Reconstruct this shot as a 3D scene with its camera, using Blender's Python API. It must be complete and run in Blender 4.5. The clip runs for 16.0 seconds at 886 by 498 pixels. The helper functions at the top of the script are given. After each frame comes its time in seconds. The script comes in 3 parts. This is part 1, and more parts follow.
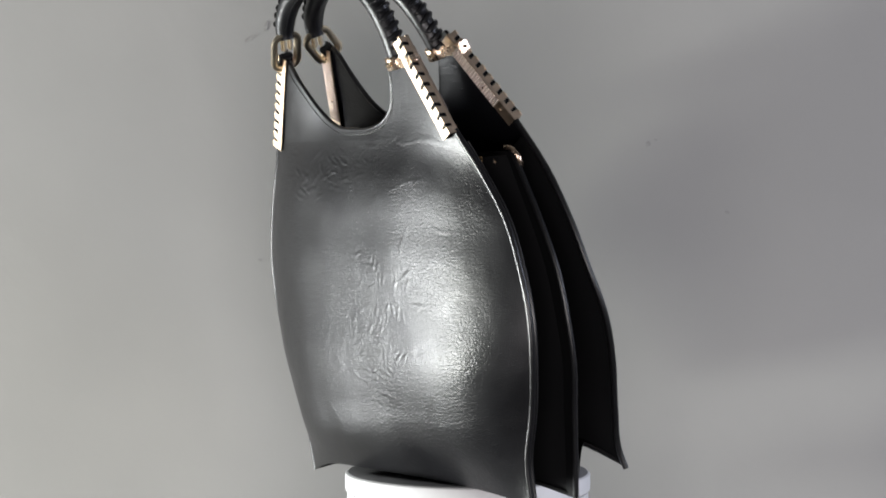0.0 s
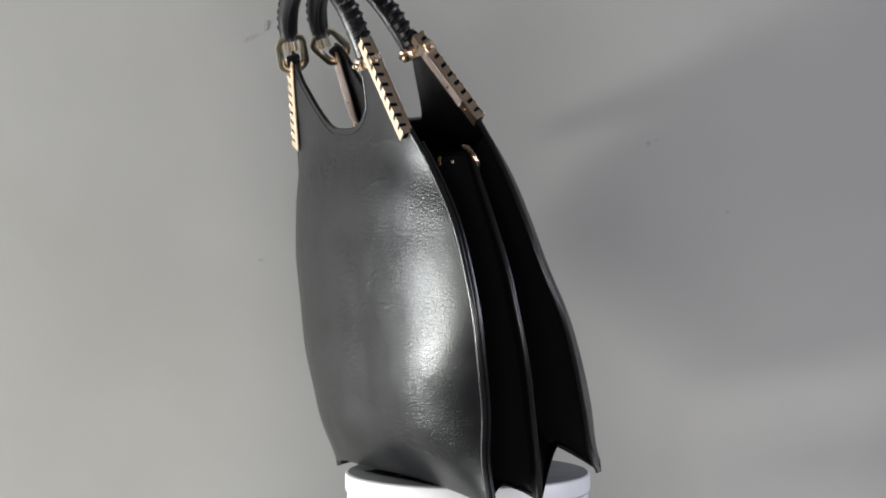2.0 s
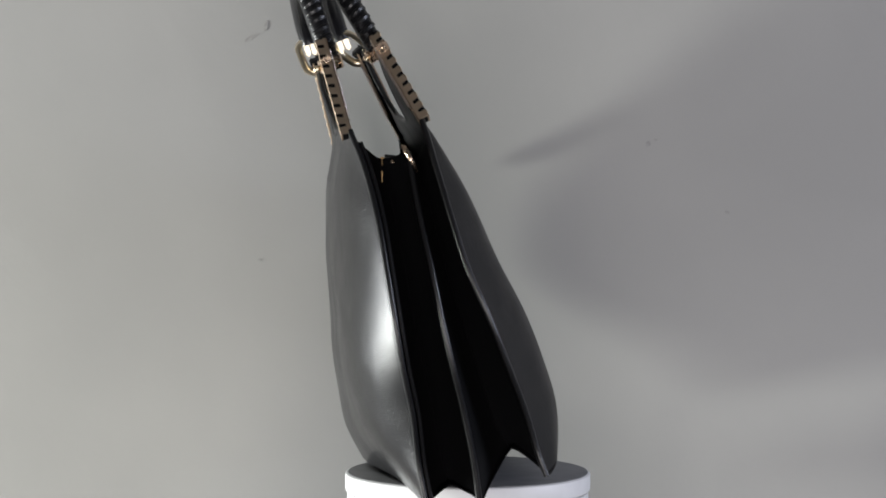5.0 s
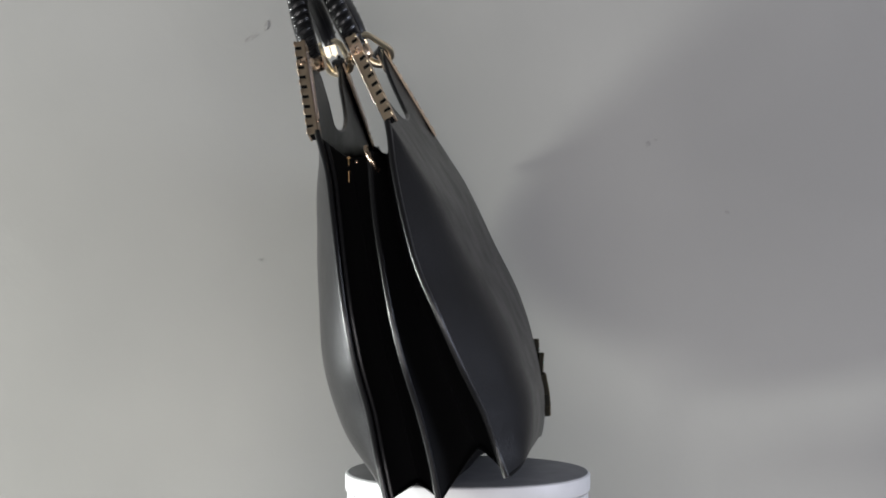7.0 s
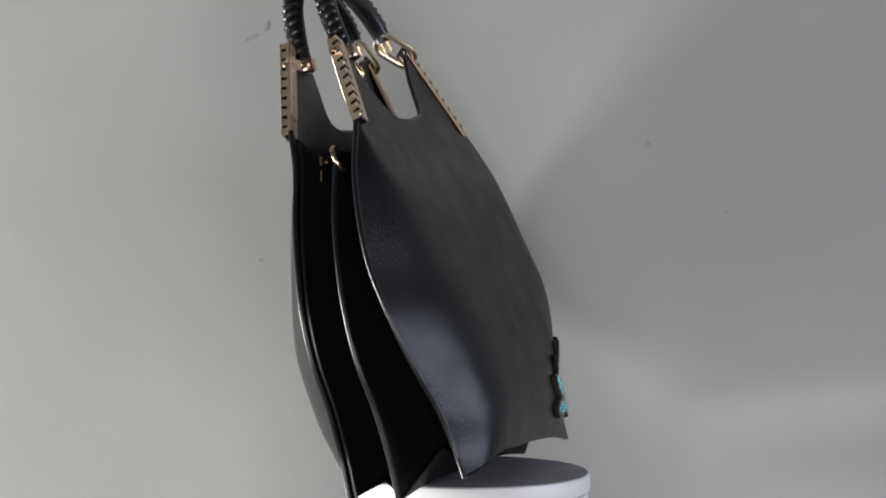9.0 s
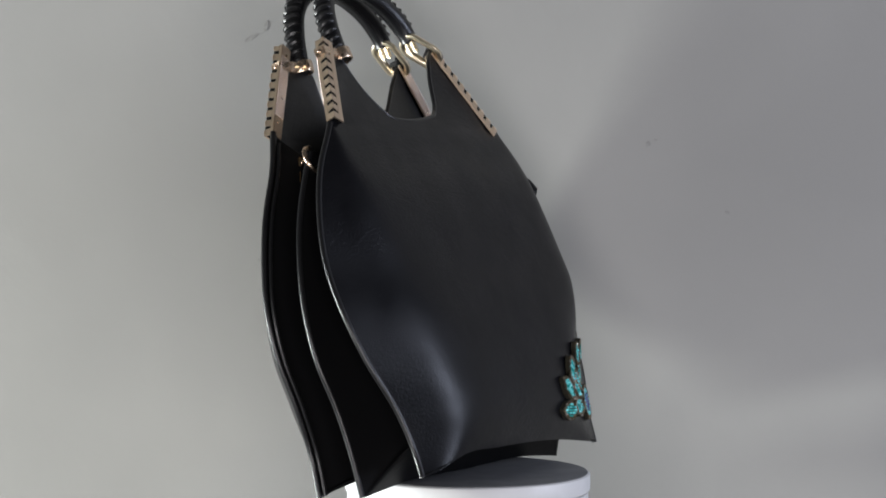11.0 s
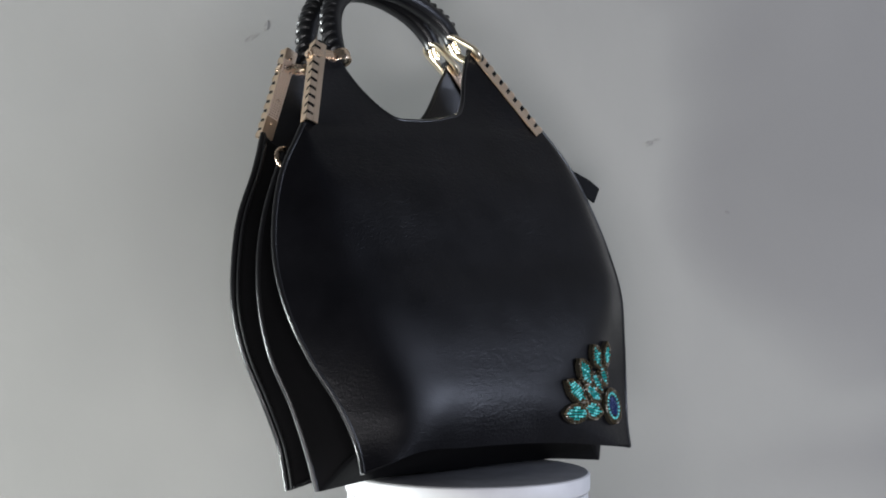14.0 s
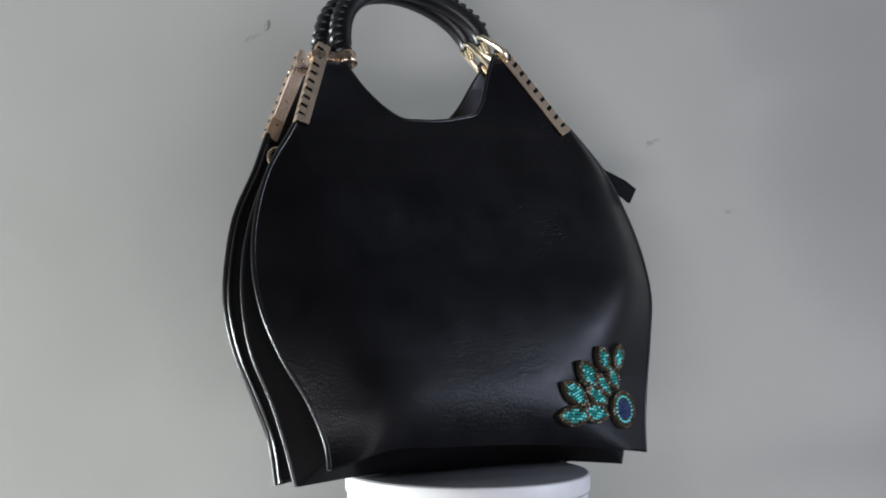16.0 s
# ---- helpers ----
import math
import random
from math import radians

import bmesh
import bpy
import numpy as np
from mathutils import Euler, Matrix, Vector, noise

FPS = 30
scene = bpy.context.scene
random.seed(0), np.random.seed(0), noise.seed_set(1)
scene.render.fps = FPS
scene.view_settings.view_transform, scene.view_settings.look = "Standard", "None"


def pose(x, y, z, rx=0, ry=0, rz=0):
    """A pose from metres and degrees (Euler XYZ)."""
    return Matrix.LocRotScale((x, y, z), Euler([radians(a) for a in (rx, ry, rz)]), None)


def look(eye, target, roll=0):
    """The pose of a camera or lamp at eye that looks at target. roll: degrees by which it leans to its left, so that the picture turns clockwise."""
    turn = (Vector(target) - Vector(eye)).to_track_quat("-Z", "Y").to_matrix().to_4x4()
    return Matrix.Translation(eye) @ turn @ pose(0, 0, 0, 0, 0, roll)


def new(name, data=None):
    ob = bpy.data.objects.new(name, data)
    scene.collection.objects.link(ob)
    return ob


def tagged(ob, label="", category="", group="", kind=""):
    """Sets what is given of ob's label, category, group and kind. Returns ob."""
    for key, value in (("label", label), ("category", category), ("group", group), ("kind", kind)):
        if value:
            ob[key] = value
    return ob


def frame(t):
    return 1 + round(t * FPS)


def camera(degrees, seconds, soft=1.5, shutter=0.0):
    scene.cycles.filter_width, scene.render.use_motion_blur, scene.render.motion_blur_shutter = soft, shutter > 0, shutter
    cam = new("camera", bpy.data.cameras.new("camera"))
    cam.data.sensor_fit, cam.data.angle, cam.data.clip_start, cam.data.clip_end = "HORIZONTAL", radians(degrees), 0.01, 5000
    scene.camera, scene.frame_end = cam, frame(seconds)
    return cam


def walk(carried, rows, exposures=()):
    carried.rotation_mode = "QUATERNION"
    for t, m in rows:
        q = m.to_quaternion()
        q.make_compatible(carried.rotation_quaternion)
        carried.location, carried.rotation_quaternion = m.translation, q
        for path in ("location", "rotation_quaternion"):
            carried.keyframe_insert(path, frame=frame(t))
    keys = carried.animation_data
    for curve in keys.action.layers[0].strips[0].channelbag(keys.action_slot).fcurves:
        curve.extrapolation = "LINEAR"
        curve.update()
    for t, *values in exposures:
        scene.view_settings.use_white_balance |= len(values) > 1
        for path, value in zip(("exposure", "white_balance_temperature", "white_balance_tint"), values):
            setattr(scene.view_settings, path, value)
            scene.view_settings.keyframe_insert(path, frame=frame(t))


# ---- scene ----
# camera: still, a long lens about two metres from a slowly turning bag
cam = camera(22.30, 16.0, soft=1.9)
EYE = Vector((0.0, -2.013, 0.2664))
YAW, PITCH = radians(-0.6314), radians(1.8862)
AIM = EYE + Vector((math.sin(YAW) * math.cos(PITCH), math.cos(YAW) * math.cos(PITCH), -math.sin(PITCH)))
walk(cam, [(0.0, look(EYE, AIM)), (16.0, look(EYE, AIM))],
     exposures=[(0.0, 0.0, 6550, 10), (9.0, 0.0, 6500, 9), (16.0, 0.0, 6250, 9)])

# ---------------------------------------------------------------- light
world = bpy.data.worlds.new("room_light")
world.use_nodes = True
world.node_tree.nodes["Background"].inputs[0].default_value = (0.80, 0.90, 1.0, 1)
world.node_tree.nodes["Background"].inputs[1].default_value = 0.10
scene.world = world


def area_lamp(name, eye, target, w, h, power, colour):
    d = bpy.data.lights.new(name, "AREA")
    d.shape, d.size, d.size_y, d.energy, d.color = "RECTANGLE", w, h, power, colour
    ob = new(name, d)
    ob.matrix_world = look(eye, target)
    return ob


area_lamp("key_window", (-2.34, -0.40, -0.43), (0.0, 0.0, 0.17), 0.24, 0.24, 58.0, (0.965, 1.0, 0.935))
# added lamp beside the key, for the front panel's sheen and the wall's left
area_lamp("left_fill", (-2.38, 0.10, -0.34), (0.0, 0.0, 0.17), 0.55, 0.80, 55.0, (0.94, 0.975, 1.0))
# added fill, set low: lifts the backdrop, stays out of the leather's reflections
area_lamp("front_fill", (0.0, -3.0, -0.45), (0.0, 0.0, 0.15), 2.7, 0.7, 50.0, (1.0, 0.955, 0.97))
area_lamp("side_window", (2.40, -0.58, 0.58), (0.0, 0.0, 0.12), 0.85, 0.85, 28.0, (0.75, 0.81, 1.0))


# ---------------------------------------------------------------- materials
def material(name, colour, rough=0.5, metal=0.0, spec=0.5, coat=0.0):
    m = bpy.data.materials.new(name)
    m.use_nodes = True
    b = m.node_tree.nodes["Principled BSDF"]
    b.inputs["Base Color"].default_value = (*colour, 1)
    b.inputs["Roughness"].default_value = rough
    b.inputs["Metallic"].default_value = metal
    b.inputs["Specular IOR Level"].default_value = spec
    b.inputs["Coat Weight"].default_value = coat
    return m


def link(m, a, o, b, i):
    m.node_tree.links.new(a.outputs[o], b.inputs[i])


def node(m, kind, **values):
    n = m.node_tree.nodes.new(kind)
    for k, v in values.items():
        n.inputs[k.replace("_", " ")].default_value = v
    return n


def coords(m):
    return m.node_tree.nodes.new("ShaderNodeTexCoord")


def vary(m, scale, low, high, detail=4.0, target="Base Color", distortion=0.0):
    """noise between two values on a colour or a scalar input"""
    b = m.node_tree.nodes["Principled BSDF"]
    n = node(m, "ShaderNodeTexNoise", Scale=scale, Detail=detail, Distortion=distortion)
    link(m, coords(m), "Object", n, "Vector")
    r = m.node_tree.nodes.new("ShaderNodeValToRGB")
    r.color_ramp.elements[0].position, r.color_ramp.elements[1].position = 0.35, 0.65
    low = low if isinstance(low, tuple) else (low,) * 3
    high = high if isinstance(high, tuple) else (high,) * 3
    r.color_ramp.elements[0].color, r.color_ramp.elements[1].color = (*low, 1), (*high, 1)
    link(m, n, "Fac", r, "Fac")
    link(m, r, "Color", b, target)


def relief(m, layers):
    """a chain of bumps: (kind, scale, strength, distance)"""
    b = m.node_tree.nodes["Principled BSDF"]
    last = None
    for kind, scale, strength, distance, patchy, turned in [(*q, 0, 0)[:6] if len(q) < 6 else q for q in layers]:
        if kind == "wrinkle":
            n, out = node(m, "ShaderNodeTexNoise", Scale=scale, Detail=3.0, Distortion=1.2), "Fac"
        elif kind == "noise":
            n, out = node(m, "ShaderNodeTexNoise", Scale=scale, Detail=6.0, Distortion=0.6), "Fac"
        else:
            n, out = node(m, "ShaderNodeTexVoronoi", Scale=scale, Randomness=1.0), "Distance"
            n.feature = "DISTANCE_TO_EDGE" if kind in ("crack", "vein") else "F1"
        warp = node(m, "ShaderNodeTexNoise", Scale=scale * 0.35, Detail=3.0)
        mix = m.node_tree.nodes.new("ShaderNodeVectorMath")
        mix.operation = "MULTIPLY_ADD"
        mix.inputs[1].default_value = ((2.6 if kind == "vein" else 0.9) / scale,) * 3
        tc = coords(m)
        link(m, tc, "Object", warp, "Vector")
        link(m, warp, "Color", mix, 0)
        link(m, tc, "Object", mix, 2)
        link(m, mix, 0, n, "Vector")
        if kind == "wrinkle":  # drawn out into short ridges that run across the panel
            squash = m.node_tree.nodes.new("ShaderNodeMapping")
            squash.inputs["Scale"].default_value = (0.32, 1.0, 1.0)
            squash.inputs["Rotation"].default_value = (0.0, radians(turned), 0.0)
            link(m, mix, 0, squash, "Vector")
            link(m, squash, "Vector", n, "Vector")
        bump = node(m, "ShaderNodeBump", Strength=strength, Distance=distance)
        if kind == "vein":  # only narrow grooves between wide smooth cells
            groove = m.node_tree.nodes.new("ShaderNodeMapRange")
            groove.inputs[2].default_value = 0.09
            link(m, n, out, groove, 0)
            link(m, groove, 0, bump, "Height")
        else:
            link(m, n, out, bump, "Height")
        if patchy:  # wrinkles gather in patches
            spots = node(m, "ShaderNodeTexNoise", Scale=patchy, Detail=2.0)
            link(m, tc, "Object", spots, "Vector")
            span = m.node_tree.nodes.new("ShaderNodeMapRange")
            for i, v in ((1, 0.42), (2, 0.62), (3, strength * 0.15), (4, strength * 1.5)):
                span.inputs[i].default_value = v
            link(m, spots, "Fac", span, 0)
            link(m, span, 0, bump, "Strength")
        if last:
            link(m, last, "Normal", bump, "Normal")
        last = bump
    link(m, last, "Normal", b, "Normal")


LEATHER = material("black_leather", (0.005, 0.005, 0.006), 0.34, spec=0.50)
vary(LEATHER, 18, (0.004, 0.004, 0.005), (0.007, 0.007, 0.0085))
vary(LEATHER, 30, 0.31, 0.38, target="Roughness")
relief(LEATHER, [("crack", 520, 0.27, 0.0006), ("vein", 170, 0.16, 0.0003, 12), ("noise", 40, 0.04, 0.0022), ("wrinkle", 420, 0.20, 0.0007, 11, 8), ("wrinkle", 340, 0.18, 0.0008, 13, 74), ("crack", 300, 0.20, 0.0006, 13)])
SMOOTH = material("smooth_black_leather", (0.004, 0.004, 0.005), 0.36, spec=0.24)
vary(SMOOTH, 18, (0.003, 0.003, 0.004), (0.006, 0.006, 0.0075))
vary(SMOOTH, 30, 0.32, 0.40, target="Roughness")
relief(SMOOTH, [("crack", 460, 0.24, 0.0005), ("noise", 46, 0.04, 0.0022), ("wrinkle", 300, 0.30, 0.0008, 9, 30), ("crack", 230, 0.18, 0.0007, 12)])
GUSSET = material("gusset_leather", (0.004, 0.004, 0.0045), 0.62, spec=0.12)
relief(GUSSET, [("crack", 500, 0.2, 0.0003), ("noise", 90, 0.3, 0.001)])
EDGE = material("edge_paint", (0.008, 0.008, 0.009), 0.30, spec=0.55)
relief(EDGE, [("noise", 260, 0.3, 0.0006)])
LACE = material("lacing_leather", (0.010, 0.010, 0.011), 0.33, spec=0.5)
relief(LACE, [("noise", 300, 0.3, 0.0006)])
GOLD = material("rose_gold", (0.78, 0.60, 0.45), 0.26, metal=1.0)
vary(GOLD, 240, 0.20, 0.34, target="Roughness")
PLATE = material("brushed_rose_gold", (0.70, 0.56, 0.42), 0.46, metal=1.0)
vary(PLATE, 150, 0.42, 0.54, target="Roughness")
STUD = material("pale_gold_studs", (0.78, 0.67, 0.60), 0.32, metal=0.9, coat=0.6)
BRIGHT = material("polished_gold", (0.92, 0.80, 0.60), 0.28, metal=1.0)
WHITE = material("white_plastic", (0.80, 0.80, 0.81), 0.42)
vary(WHITE, 60, (0.78, 0.78, 0.79), (0.82, 0.82, 0.83))
TOPGREY = material("turntable_top", (0.20, 0.20, 0.205), 0.65)
vary(TOPGREY, 40, (0.18, 0.18, 0.185), (0.22, 0.22, 0.225))
WALL = material("grey_painted_wall", (0.42, 0.415, 0.40), 0.9, spec=0.2)
vary(WALL, 3.0, (0.40, 0.397, 0.385), (0.44, 0.436, 0.42))
relief(WALL, [("noise", 60, 0.08, 0.002), ("noise", 9, 0.10, 0.01)])
SCUFF = material("wall_scuff", (0.33, 0.325, 0.315), 0.9, spec=0.2)
vary(SCUFF, 200, (0.30, 0.295, 0.285), (0.40, 0.395, 0.38))
ROOM = material("room_paint", (0.06, 0.06, 0.06), 0.9, spec=0.2)
vary(ROOM, 2.0, (0.05, 0.05, 0.05), (0.07, 0.07, 0.07))
TEAL = material("teal_glass_bead", (0.01, 0.42, 0.38), 0.10, metal=0.25, coat=1.0)
AQUA = material("aqua_glass_bead", (0.20, 0.92, 0.90), 0.08, metal=0.25, coat=1.0)
BLUE = material("blue_glass_bead", (0.02, 0.05, 0.22), 0.12, metal=0.4, coat=1.0)
BRONZE = material("bronze_bead", (0.09, 0.065, 0.03), 0.30, metal=0.8, coat=0.5)
CLEAR = material("crystal_bead", (0.75, 0.68, 0.58), 0.12, metal=0.7, coat=1.0)
FELT = material("brown_felt", (0.020, 0.017, 0.009), 0.95)
relief(FELT, [("noise", 900, 0.6, 0.001)])


# ---------------------------------------------------------------- mesh helpers
def mesh_of(name, verts, faces, mat, smooth=True):
    me = bpy.data.meshes.new(name)
    me.from_pydata([tuple(map(float, v)) for v in verts], [], faces)
    bm = bmesh.new()
    bm.from_mesh(me)
    bmesh.ops.recalc_face_normals(bm, faces=bm.faces)
    bm.to_mesh(me)
    bm.free()
    me.materials.append(mat)
    if smooth:
        me.polygons.foreach_set("use_smooth", [True] * len(me.polygons))
        me.set_sharp_from_angle(angle=radians(50))
    return me


def part(name, data, parent, label="", m=None):
    ob = new(name, data)
    ob.parent = parent
    if m is not None:
        ob.matrix_basis = m
    if label:
        ob["label"] = label
    return ob


def thing(name, label, category, group="", kind=""):
    return tagged(new(name), label, category, group, kind)


def grid_faces(rows, cols, base=0, wrap=False):
    n = cols if wrap else cols - 1
    return [(base + r * cols + c, base + r * cols + (c + 1) % cols,
             base + (r + 1) * cols + (c + 1) % cols, base + (r + 1) * cols + c)
            for r in range(rows - 1) for c in range(n)]


def shell(outer, inner):
    """a closed sheet between two equal grids of points (rows, cols, 3)"""
    r, c = outer.shape[:2]
    verts = np.concatenate([outer.reshape(-1, 3), inner.reshape(-1, 3)])
    k = r * c
    faces = grid_faces(r, c) + [tuple(reversed(f)) for f in grid_faces(r, c, k)]
    rim = ([i for i in range(c)] + [i * c + c - 1 for i in range(1, r)]
           + [(r - 1) * c + i for i in range(c - 2, -1, -1)] + [i * c for i in range(r - 2, 0, -1)])
    for a, b in zip(rim, rim[1:] + rim[:1]):
        faces.append((a, b, b + k, a + k))
    return verts, faces


def tube(path, radius, sides=10, caps=True, flat=1.0, closed=False):
    """a round or flattened tube along points; radius may be one number or one per point"""
    p = [Vector(q) for q in path]
    n = len(p)
    rad = [radius] * n if isinstance(radius, (int, float)) else list(radius)
    verts, side = [], None
    for i, q in enumerate(p):
        if closed:
            d = (p[(i + 1) % n] - p[i - 1]).normalized()
        else:
            d = (p[min(i + 1, n - 1)] - p[max(i - 1, 0)]).normalized()
        if side is None:
            side = d.orthogonal().normalized()
        side = (side - d * side.dot(d)).normalized()
        up = d.cross(side)
        for k in range(sides):
            a = 2 * math.pi * k / sides
            verts.append(q + side * (rad[i] * math.cos(a)) + up * (rad[i] * flat * math.sin(a)))
    faces = grid_faces(n, sides, wrap=True)
    if closed:
        faces += [((n - 1) * sides + k, (n - 1) * sides + (k + 1) % sides, (k + 1) % sides, k) for k in range(sides)]
    elif caps:
        faces += [tuple(range(sides))[::-1], tuple((n - 1) * sides + k for k in range(sides))]
    return verts, faces


def join(*pieces):
    verts, faces = [], []
    for v, f in pieces:
        b = len(verts)
        verts += [tuple(q) for q in v]
        faces += [tuple(i + b for i in g) for g in f]
    return verts, faces


def box(x0, x1, y0, y1, z0, z1, bev=0.0):
    """a box with chamfered edges"""
    bm = bmesh.new()
    bmesh.ops.create_cube(bm, size=1.0)
    for v in bm.verts:
        v.co = ((x0 + x1) / 2 + v.co.x * (x1 - x0), (y0 + y1) / 2 + v.co.y * (y1 - y0), (z0 + z1) / 2 + v.co.z * (z1 - z0))
    if bev:
        bmesh.ops.bevel(bm, geom=bm.edges[:], offset=bev, segments=2, affect="EDGES")
    bm.verts.index_update()
    out = [v.co.copy() for v in bm.verts], [tuple(v.index for v in f.verts) for f in bm.faces]
    bm.free()
    return out


def placed(piece, m):
    return [m @ Vector(v) for v in piece[0]], piece[1]


def lathe(profile, steps=96):
    """turn (radius, height) pairs round the z axis"""
    verts = [(r * math.cos(2 * math.pi * k / steps), r * math.sin(2 * math.pi * k / steps), z)
             for r, z in profile for k in range(steps)]
    n = len(profile)
    faces = grid_faces(n, steps, wrap=True)
    faces += [tuple(range(steps))[::-1], tuple((n - 1) * steps + k for k in range(steps))]
    return verts, faces


def bent(z, zs, vs):
    """a smooth curve through knots"""
    zs, vs = np.asarray(zs, float), np.asarray(vs, float)
    z = np.clip(z, zs[0], zs[-1])
    h = np.diff(zs)
    s = np.diff(vs) / h
    m = np.concatenate([[s[0]], (s[:-1] * h[1:] + s[1:] * h[:-1]) / (h[1:] + h[:-1]), [s[-1]]])
    i = np.clip(np.searchsorted(zs, z, side="right") - 1, 0, len(h) - 1)
    t = (z - zs[i]) / h[i]
    return ((2 * t**3 - 3 * t**2 + 1) * vs[i] + (t**3 - 2 * t**2 + t) * h[i] * m[i]
            + (-2 * t**3 + 3 * t**2) * vs[i + 1] + (t**3 - t**2) * h[i] * m[i + 1])


def frame_of(origin, up, out):
    """axes with z along up and x towards out"""
    z = Vector(up).normalized()
    x = Vector(out)
    x = (x - z * x.dot(z)).normalized()
    y = z.cross(x)
    return Matrix.Translation(origin) @ Matrix((x, y, z)).transposed().to_4x4()


# ---------------------------------------------------------------- setting
WALL_Y, TABLE_Z = 0.232, -0.072


def plane_box(name, x0, x1, y0, y1, z0, z1, mat, label, category):
    ob = new(name, mesh_of(name, *box(x0, x1, y0, y1, z0, z1), mat, smooth=False))
    return tagged(ob, label, category, kind="structure")


plane_box("backdrop", -0.75, 1.5, WALL_Y, WALL_Y + 0.02, -0.85, 1.5, WALL, "matt grey painted backdrop wall with faint scuffs", "backdrop")
plane_box("wall_north", -2.6, 2.6, 1.6, 1.7, -0.85, 1.9, ROOM, "plain dim grey room wall", "wall")
plane_box("wall_south", -2.6, 2.6, -4.1, -4.0, -0.85, 1.9, ROOM, "plain dim grey room wall", "wall")
plane_box("wall_west", -2.7, -2.6, -4.1, 1.7, -0.85, 1.9, ROOM, "plain dim grey room wall", "wall")
plane_box("wall_east", 2.6, 2.7, -4.1, 1.7, -0.85, 1.9, ROOM, "plain dim grey room wall", "wall")
plane_box("floor", -2.7, 2.7, -4.1, 1.7, -0.95, -0.85, ROOM, "plain dim grey room floor", "floor")
plane_box("ceiling", -2.7, 2.7, -4.1, 1.7, 1.9, 2.0, ROOM, "plain dim grey ceiling", "ceiling")

# a narrow stand under the turntable
stand = thing("display_stand", "plain grey painted display stand under the turntable", "stand")
part("top", mesh_of("stand_top", *box(-0.125, 0.125, -0.125, 0.125, TABLE_Z - 0.03, TABLE_Z, 0.003), WALL), stand)
part("column", mesh_of("stand_column", *box(-0.10, 0.10, -0.10, 0.10, -0.85, TABLE_Z - 0.03, 0.003), WALL), stand)

# ---------------------------------------------------------------- turntable
turntable = thing("turntable", "white plastic display turntable with a round top", "turntable")
part("base", mesh_of("base", *lathe([(0.103, TABLE_Z), (0.1045, TABLE_Z + 0.002), (0.1082, -0.022), (0.1082, -0.0172), (0.104, -0.0166)]), WHITE), turntable)
disc = part("disc", mesh_of("disc", *lathe([(0.104, -0.0160), (0.1088, -0.0157), (0.1097, -0.0150), (0.11, -0.0138), (0.11, -0.0016), (0.1094, -0.0004), (0.1082, 0.0)]), WHITE), turntable)
part("top", mesh_of("top", *lathe([(0.1078, -0.001), (0.1078, 0.0006), (0.1072, 0.001)]), TOPGREY), disc, "matt grey top pad")

# ---------------------------------------------------------------- handbag
# local axes: x to the gusset end that the camera passes, y from the tall front panel to the beaded back panel, z up
bag = thing("handbag", "black leather handbag with rose gold hardware standing on turntable", "handbag")
KZ = [-0.01, 0.03, 0.07, 0.11, 0.15, 0.19, 0.23, 0.27, 0.305, 0.378]
KB = [0.012, 0.03, 0.07, 0.11, 0.15, 0.19, 0.23, 0.27, 0.312, 0.386]


